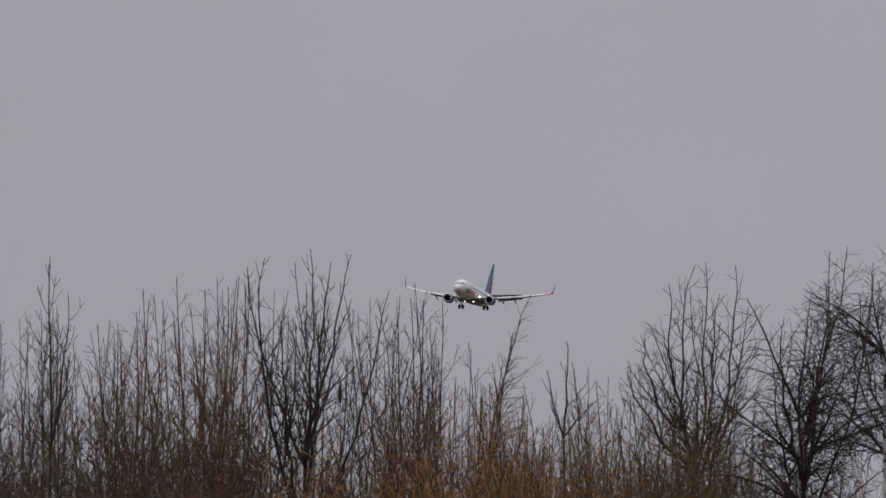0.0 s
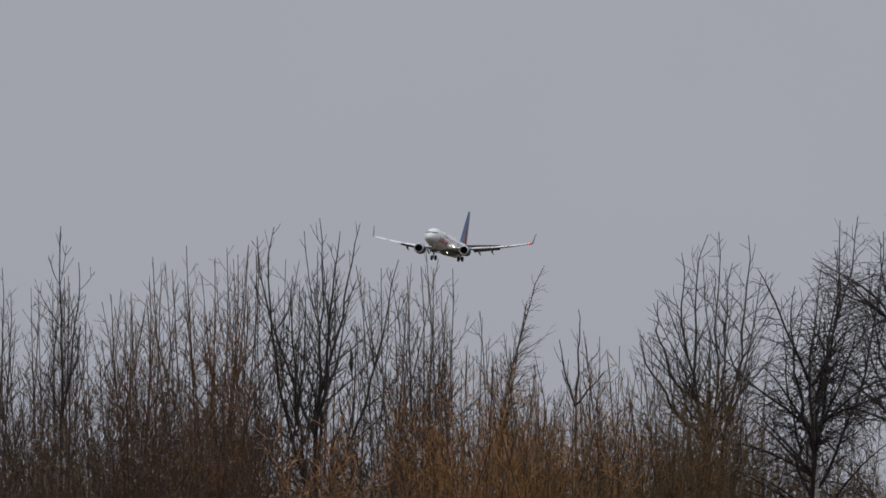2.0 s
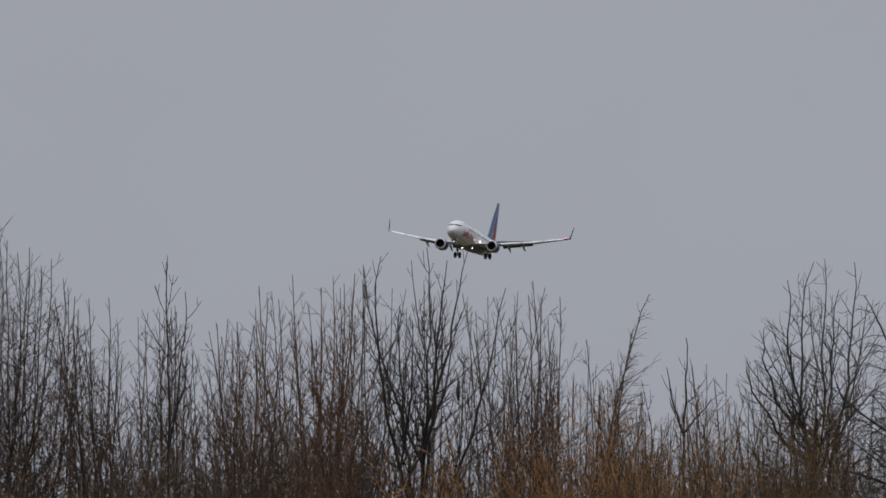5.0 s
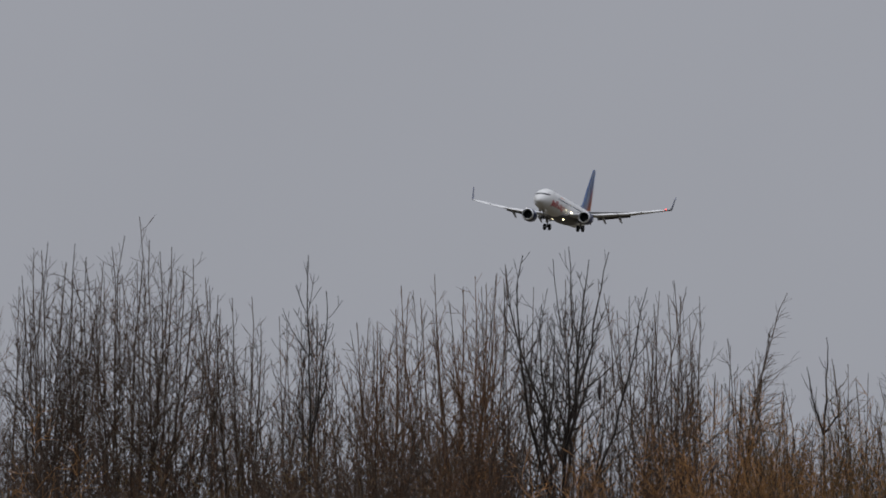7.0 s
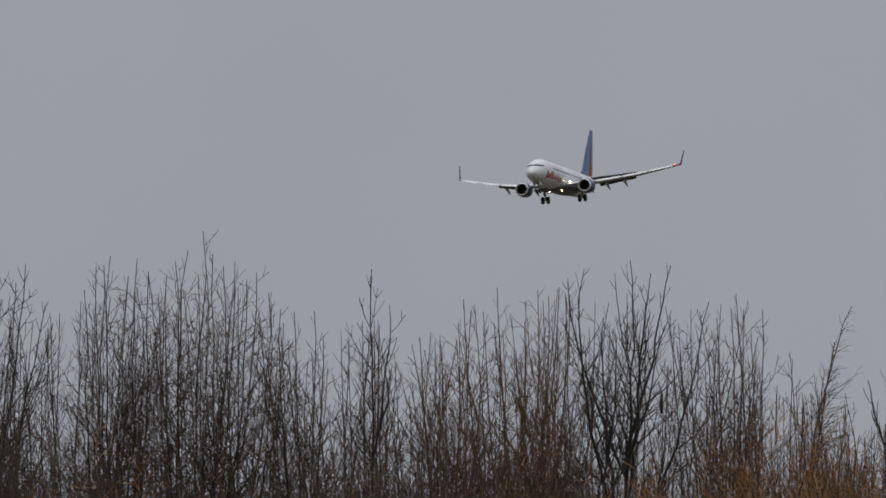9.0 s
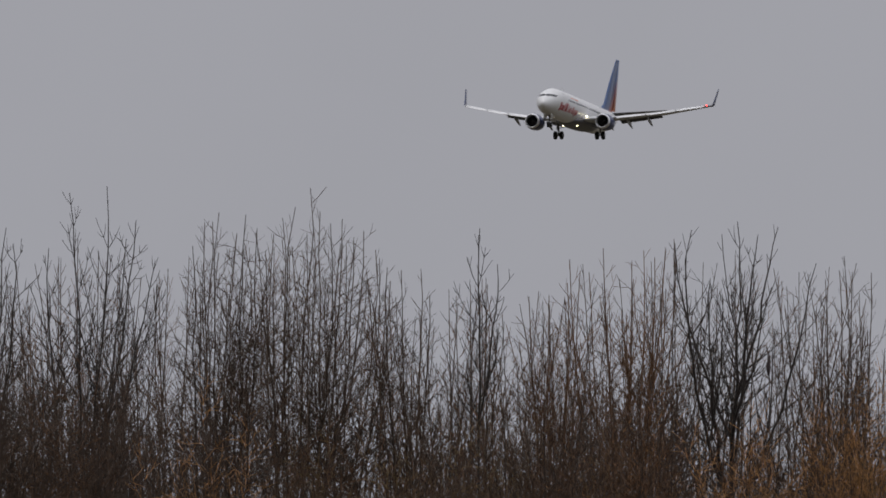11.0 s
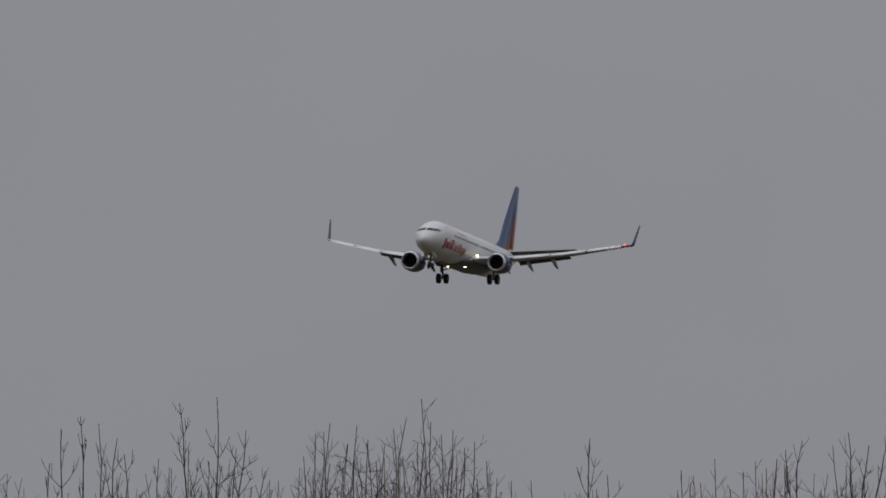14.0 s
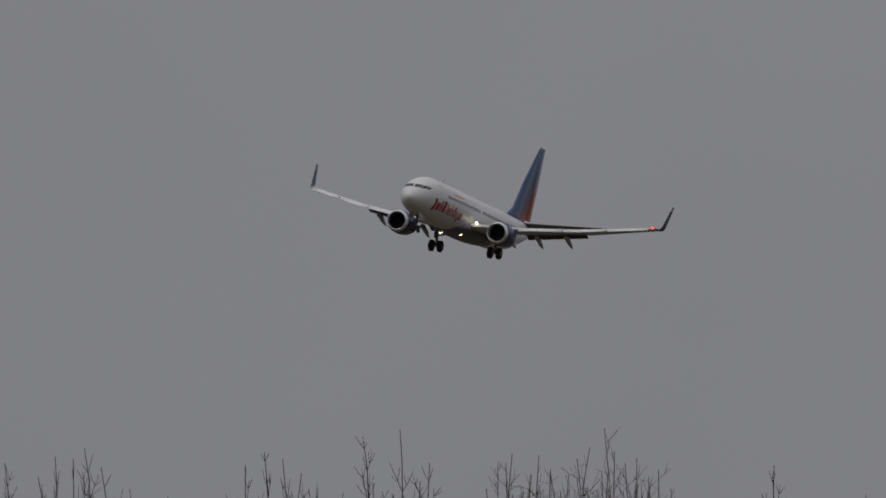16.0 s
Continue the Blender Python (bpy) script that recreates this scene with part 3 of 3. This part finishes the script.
def shrub(name, label, habit, height, stems, spread, bark, seed, low, group, r0=0.027, wander=0.034, least=0.74):
    """A coppiced shrub: several whip-like stems from one stool."""
    rng = np.random.default_rng(seed)
    bush = tagged(new(name), label, "shrub", group)
    for k in range(stems):
        a, q = rng.uniform(0, 2 * math.pi), rng.uniform(0.1, 0.35)
        d = np.array((rng.normal(0, spread), rng.normal(0, spread), 1.0))
        d /= np.linalg.norm(d)
        length = height * (1.0 if k == 0 else rng.uniform(least, 1.0))
        pts, r = shoot(rng, (q * math.cos(a), q * math.sin(a), 0), d, length, r0 * rng.uniform(0.8, 1.2), 0.0045, 14, wander, np.array((0, 0, 0.03)))
        stem = Wood()
        stem.tube(pts, r)
        stem = stem.done("stem", WHIP_BARK, bush)
        twigs = Wood()
        clothe(rng, twigs, pts, r, habit, low)
        tagged(twigs.done("twig_spray", bark, stem), kind="stuff")
    return bush


# name, label, habit, place, height of the fork, tips (offset, height), radius, bark, twigs, seed, lean
TREES = [
    ("ash_tree", "large bare ash with forked limbs fanning from a short bole", "ash", 1.81, 110.0, 8.04, [(-0.86, 10.81), (-0.62, 10.91), (-0.33, 10.21), (0.08, 11.12), (0.37, 10.85), (0.69, 11.04), (1.25, 10.45)], 0.066, ASH_BARK, ASH_BARK, 1, 0.00),
    ("ash_sapling", "slim bare ash sapling with a whip-like leader", "ash", -1.98, 109.0, 7.86, [(0.00, 10.84), (0.26, 10.33)], 0.040, ASH_BARK, ASH_BARK, 2, 0.00),
    ("birch_sapling", "slender bare birch bent over by the wind", "blown_birch", 4.58, 112.0, 7.42, [(0.71, 10.57), (0.45, 10.02)], 0.028, BIRCH_TWIG, WHIP_BARK, 3, -0.34),
    ("ash_sapling", "slim bare ash sapling with three upright shoots", "ash", 5.72, 110.0, 8.42, [(0.02, 9.70), (-0.26, 9.27), (0.39, 8.76)], 0.035, ASH_BARK, ASH_BARK, 4, 0.00),
    ("alder_tree", "bare alder with a dense upright crown", "alder", 7.73, 110.0, 8.42, [(-0.06, 10.82), (0.11, 10.87), (-0.42, 10.59), (0.62, 10.89), (-0.78, 9.87), (0.37, 10.46), (-0.99, 9.36)], 0.060, ASH_BARK, ASH_BARK, 5, 0.09),
    ("birch_tree", "birch with a pale trunk and drooping dark twigs", "birch", 8.58, 101.8, 7.98, [(0.43, 10.41), (0.71, 10.50), (0.12, 9.74), (0.99, 10.22), (-0.27, 9.43), (-0.43, 8.87), (0.36, 9.98), (0.60, 8.96)], 0.058, BIRCH_BARK, BIRCH_TWIG, 6, -0.22),
    ("birch_tree", "birch with a pale trunk and drooping dark twigs", "birch", 10.62, 111.0, 9.51, [(0.17, 11.40), (0.52, 11.23), (-0.34, 10.54), (0.78, 10.54), (-0.52, 9.69), (-0.26, 10.89)], 0.045, BIRCH_BARK, BIRCH_TWIG, 7, 0.00),
    ("alder_tree", "tall bare alder with wavy twiggy limbs", "alder", -4.82, 110.0, 5.46, [(0.27, 11.54), (0.04, 11.27), (-0.25, 10.81), (0.59, 10.98), (1.06, 10.95), (0.76, 11.06), (1.27, 10.59), (1.48, 10.17), (0.42, 11.19), (-0.13, 11.06), (0.93, 10.81), (-0.42, 10.63)], 0.048, ASH_BARK, WHIP_BARK, 8, 0.00),
    ("alder_tree", "bare alder with close upright limbs", "alder", -5.85, 111.0, 5.49, [(-0.10, 11.21), (0.30, 11.19), (-0.32, 11.06), (0.13, 10.97), (-0.51, 10.72), (-0.23, 11.13), (0.47, 10.99), (0.26, 10.80)], 0.040, ASH_BARK, WHIP_BARK, 9, 0.00),
    ("ash_tree", "bare ash with long sparse limbs", "ash", -7.84, 110.0, 6.90, [(0.19, 11.57), (-0.36, 11.45), (0.68, 11.01), (0.47, 10.81), (-0.68, 10.63), (0.93, 10.46)], 0.060, ASH_BARK, ASH_BARK, 10, 0.00),
    ("ash_tree", "bare ash with crooked spreading limbs", "ash", -9.58, 110.0, 6.22, [(0.20, 11.09), (-0.09, 11.21), (-0.38, 11.02), (0.43, 10.93), (0.60, 10.63), (-0.60, 10.55)], 0.060, ASH_BARK, ASH_BARK, 11, 0.00),
    ("ash_tree", "bare ash with crooked spreading limbs", "ash", -12.66, 110.0, 6.22, [(0.28, 11.30), (-0.26, 11.25), (0.09, 11.15), (0.51, 11.02), (-0.99, 11.13), (-0.51, 10.93)], 0.060, ASH_BARK, ASH_BARK, 12, 0.00),
    ("ash_sapling", "slim bare ash with close upright shoots", "whip", -2.99, 109.5, 5.86, [(0.13, 10.30), (-0.17, 10.30), (-0.38, 10.34), (0.25, 9.96)], 0.045, WHIP_BARK, WHIP_BARK, 13, 0.00),
    ("willow_shrub", "bare willow with tall straight shoots", "whip", 0.17, 110.0, 5.46, [(-0.30, 10.63), (0.31, 10.68), (-0.80, 10.46), (0.63, 10.65), (0.13, 10.46), (-0.51, 10.29), (0.76, 10.81), (0.47, 10.51)], 0.045, WHIP_BARK, RUST_BARK, 14, 0.00),
    ("willow_shrub", "bare willow with tall straight shoots", "whip", 3.42, 111.0, 5.49, [(0.00, 10.42), (0.21, 10.44), (0.51, 10.46), (-0.21, 10.29)], 0.045, WHIP_BARK, WHIP_BARK, 15, 0.00),
    ("willow_shrub", "bare willow with tall straight shoots", "whip", -0.89, 110.0, 5.46, [(0.19, 10.17), (-0.08, 9.95), (-0.38, 9.91), (0.38, 10.34)], 0.040, WHIP_BARK, RUST_BARK, 16, 0.00),
]


SWAYING = []


def plant_trees():
    for name, label, habit, x, y, fork, tips, r, bark, twig, seed, lean in TREES:
        SWAYING.append((leader_tree(name, label, habit, x, y, fork, tips, r, bark, twig, seed, 6.8 if habit == "alder" else 5.0, lean), habit, seed))


plant_trees()


def build_stub():
    """A broken, ivy-dark stub on a limb of the big ash."""
    rng = np.random.default_rng(5)
    w = Wood()
    pts, r = shoot(rng, (2.34, 109.4, 8.66), (0.05, 0, 1), 0.34, 0.030, 0.034, 6, 0.10, np.array((0, 0, 0.0)))
    w.tube(pts, r * np.array((0.6, 1.0, 1.3, 1.2, 0.9, 0.6, 0.2)))
    tagged(w.done("dark_nest", BIRCH_TWIG, None), "small dark clump of twigs lodged in the ash", "nest")


build_stub()

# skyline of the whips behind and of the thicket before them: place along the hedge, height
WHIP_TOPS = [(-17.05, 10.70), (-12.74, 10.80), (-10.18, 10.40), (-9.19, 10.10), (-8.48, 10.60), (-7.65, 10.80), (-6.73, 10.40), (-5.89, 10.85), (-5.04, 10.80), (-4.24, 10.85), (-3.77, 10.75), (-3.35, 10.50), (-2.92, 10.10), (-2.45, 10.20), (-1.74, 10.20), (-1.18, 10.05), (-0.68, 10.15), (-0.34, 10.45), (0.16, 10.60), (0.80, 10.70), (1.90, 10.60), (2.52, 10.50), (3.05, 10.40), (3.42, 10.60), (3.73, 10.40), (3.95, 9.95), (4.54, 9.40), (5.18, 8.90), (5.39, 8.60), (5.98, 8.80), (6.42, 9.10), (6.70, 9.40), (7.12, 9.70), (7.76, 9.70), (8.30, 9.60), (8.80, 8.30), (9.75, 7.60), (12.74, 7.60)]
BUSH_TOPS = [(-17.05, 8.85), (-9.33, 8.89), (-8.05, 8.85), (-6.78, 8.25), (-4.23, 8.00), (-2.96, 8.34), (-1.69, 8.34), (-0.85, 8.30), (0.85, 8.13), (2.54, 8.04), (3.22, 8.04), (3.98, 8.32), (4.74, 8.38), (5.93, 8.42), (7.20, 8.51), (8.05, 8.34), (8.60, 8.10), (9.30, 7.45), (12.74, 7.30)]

WHIP_KINDS = [shrub("whip_shrub", "tall bare whip-like shrub with upright grey-brown shoots", "whip", 10.0, n, 0.060, mat, 40 + i, 5.9, "whips of the hedge", 0.027, 0.045)
              for i, (n, mat) in enumerate(((3, WHIP_BARK), (4, ASH_BARK), (3, RUST_BARK), (4, RUST_BARK), (3, WHIP_BARK), (2, ASH_BARK), (4, WHIP_BARK), (3, RUST_BARK)))]
BUSH_KINDS = [shrub("thicket_bush", label, "thicket", 8.0, n, 0.08, mat, 70 + i, 5.5, "bushes of the thicket", 0.015, 0.06, 0.84)
              for i, (n, mat, label) in enumerate(((8, RUST_BARK, "dense leafless bush with rust-brown twigs"), (8, WHIP_BARK, "dense leafless bush with grey-brown twigs"), (9, OCHRE_BARK, "dense leafless bush with ochre twigs"),
                                                   (9, OLIVE_BARK, "dense leafless bush with olive-brown twigs"), (8, RUST_BARK, "dense leafless bush with rust-brown twigs"), (9, OCHRE_BARK, "dense leafless bush with ochre twigs"), (9, OLIVE_BARK, "dense leafless bush with olive-brown twigs")))]


def stem_tips(bush):
    """The tips of a shrub's stems."""
    return [max((v.co for v in stem.data.vertices), key=lambda c: c.z).copy() for stem in bush.children]


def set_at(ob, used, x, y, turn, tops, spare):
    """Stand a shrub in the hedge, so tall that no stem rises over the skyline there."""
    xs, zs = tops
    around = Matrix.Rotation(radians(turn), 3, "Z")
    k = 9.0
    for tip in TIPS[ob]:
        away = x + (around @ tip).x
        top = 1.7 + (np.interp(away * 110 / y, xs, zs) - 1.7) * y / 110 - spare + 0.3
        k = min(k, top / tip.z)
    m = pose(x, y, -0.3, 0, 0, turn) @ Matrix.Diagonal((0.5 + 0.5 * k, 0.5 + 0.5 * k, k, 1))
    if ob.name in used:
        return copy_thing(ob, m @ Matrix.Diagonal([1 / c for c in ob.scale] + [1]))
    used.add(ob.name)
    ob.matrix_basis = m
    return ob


TIPS = {ob: stem_tips(ob) for ob in WHIP_KINDS + BUSH_KINDS}


def plant_rows():
    rng = np.random.default_rng(9)
    used = set()
    # whips: three loose rows
    for y, step, cut in ((112.5, 0.50, 0.0), (115.5, 0.50, 0.20), (119.0, 0.50, 0.45)):
        x = -16.5
        while x < 13.0:
            k = int(rng.integers(0, len(WHIP_KINDS)))
            if not -6.4 < x < -3.8 or rng.random() < 0.45:
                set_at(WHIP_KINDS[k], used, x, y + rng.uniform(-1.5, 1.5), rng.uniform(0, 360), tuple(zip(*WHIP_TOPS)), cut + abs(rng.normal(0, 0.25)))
            x += step * rng.uniform(0.6, 1.4) * (0.7 if -3.8 < x < -0.8 else 1.0)
    for y, step in ((103.5, 0.54), (106.0, 0.54), (108.8, 0.54)):
        x = -16.0
        while x < 12.5:
            if -3.6 < x < -1.2:
                pool = (1, 1, 0, 1, 3, 1)
            elif x > 5.3:
                pool = (3, 6, 3, 6, 0, 3)
            elif x > 3.2:
                pool = (2, 5, 2, 5, 2, 5)
            elif x > -1.0:
                pool = (0, 4, 0, 2, 1, 1)
            elif x > -6:
                pool = (0, 4, 1, 5, 1, 1)
            else:
                pool = (1, 0, 1, 1, 4, 1)
            k = pool[int(rng.integers(0, len(pool)))]
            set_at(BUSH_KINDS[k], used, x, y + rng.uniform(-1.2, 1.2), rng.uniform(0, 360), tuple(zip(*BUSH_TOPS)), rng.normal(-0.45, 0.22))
            x += step * rng.uniform(0.6, 1.4) * (0.60 if 2.6 < x < 8.6 else 1.9 if -7.0 < x < -2.2 else 1.25 if 0.4 < x else 0.9)


plant_rows()


# ---- what moves ----
# seconds, place, bank, pitch, heading
FLIGHT = [
    (0.0, 67.1, 1694.8, 134.96, -3.8, -2.3, -104.1),
    (0.5, 63.8, 1662.3, 133.42, -3.8, -2.3, -104.1),
    (1.0, 60.5, 1629.7, 131.87, -3.8, -2.3, -104.1),
    (1.5, 57.2, 1597.2, 130.32, -3.8, -2.3, -104.1),
    (2.0, 53.9, 1564.7, 128.77, -3.8, -2.3, -104.1),
    (2.5, 50.6, 1532.1, 127.22, -3.8, -2.3, -104.1),
    (3.0, 47.2, 1500.1, 125.68, -3.1, -2.4, -104.2),
    (3.5, 44.7, 1467.8, 124.26, -5.7, -2.3, -104.0),
    (4.0, 40.3, 1435.8, 122.56, -3.3, -2.8, -103.8),
    (6.5, 23.2, 1277.0, 115.02, -5.0, -2.4, -103.7),
    (7.0, 20.6, 1245.5, 113.48, -4.3, -2.5, -104.2),
    (7.5, 17.8, 1213.2, 111.89, -3.1, -2.2, -104.5),
    (8.0, 15.0, 1181.0, 110.65, -0.5, -1.8, -105.1),
    (10.5, -1.4, 1021.7, 103.31, 3.8, 1.2, -104.9),
    (11.0, -4.8, 990.3, 100.21, -1.1, -0.6, -104.9),
    (11.5, -8.5, 959.7, 97.51, -2.3, -2.3, -105.0),
    (12.0, -12.5, 929.1, 94.33, -2.4, -3.5, -105.3),
    (12.5, -16.4, 898.6, 92.64, -3.1, -3.6, -105.4),
    (13.0, -20.2, 867.5, 91.15, -0.2, -2.9, -105.5),
    (13.5, -24.7, 836.4, 91.01, 0.9, -1.2, -104.2),
    (14.0, -28.4, 804.6, 89.56, -2.1, -0.1, -103.4),
    (14.5, -32.1, 773.0, 88.11, -6.1, 0.3, -102.7),
    (15.0, -35.1, 743.2, 86.57, -9.6, 0.1, -102.8),
    (15.5, -38.1, 713.6, 84.45, -10.2, -0.5, -103.4),
    (16.0, -40.9, 681.9, 82.27, -9.0, -1.7, -103.7),
]


def motions():
    walk(AIRLINER, [(t, pose(x, y, z, bank, pitch, head)) for t, x, y, z, bank, pitch, head in FLIGHT])
    # the trees rock a little in the wind
    for tree, habit, seed in SWAYING:
        reach = {"ash": 0.10, "alder": 0.12, "whip": 0.14, "birch": 0.16, "blown_birch": 0.40}[habit]
        rows = []
        for k in range(41):
            t = 0.4 * k
            a = reach * (0.6 * math.sin(2.1 * t + seed) + 0.4 * math.sin(3.7 * t + 2.3 * seed))
            rows.append((t, pose(*tree.location, 0.5 * a * math.cos(seed), a, 0)))
        walk(tree, rows)


motions()
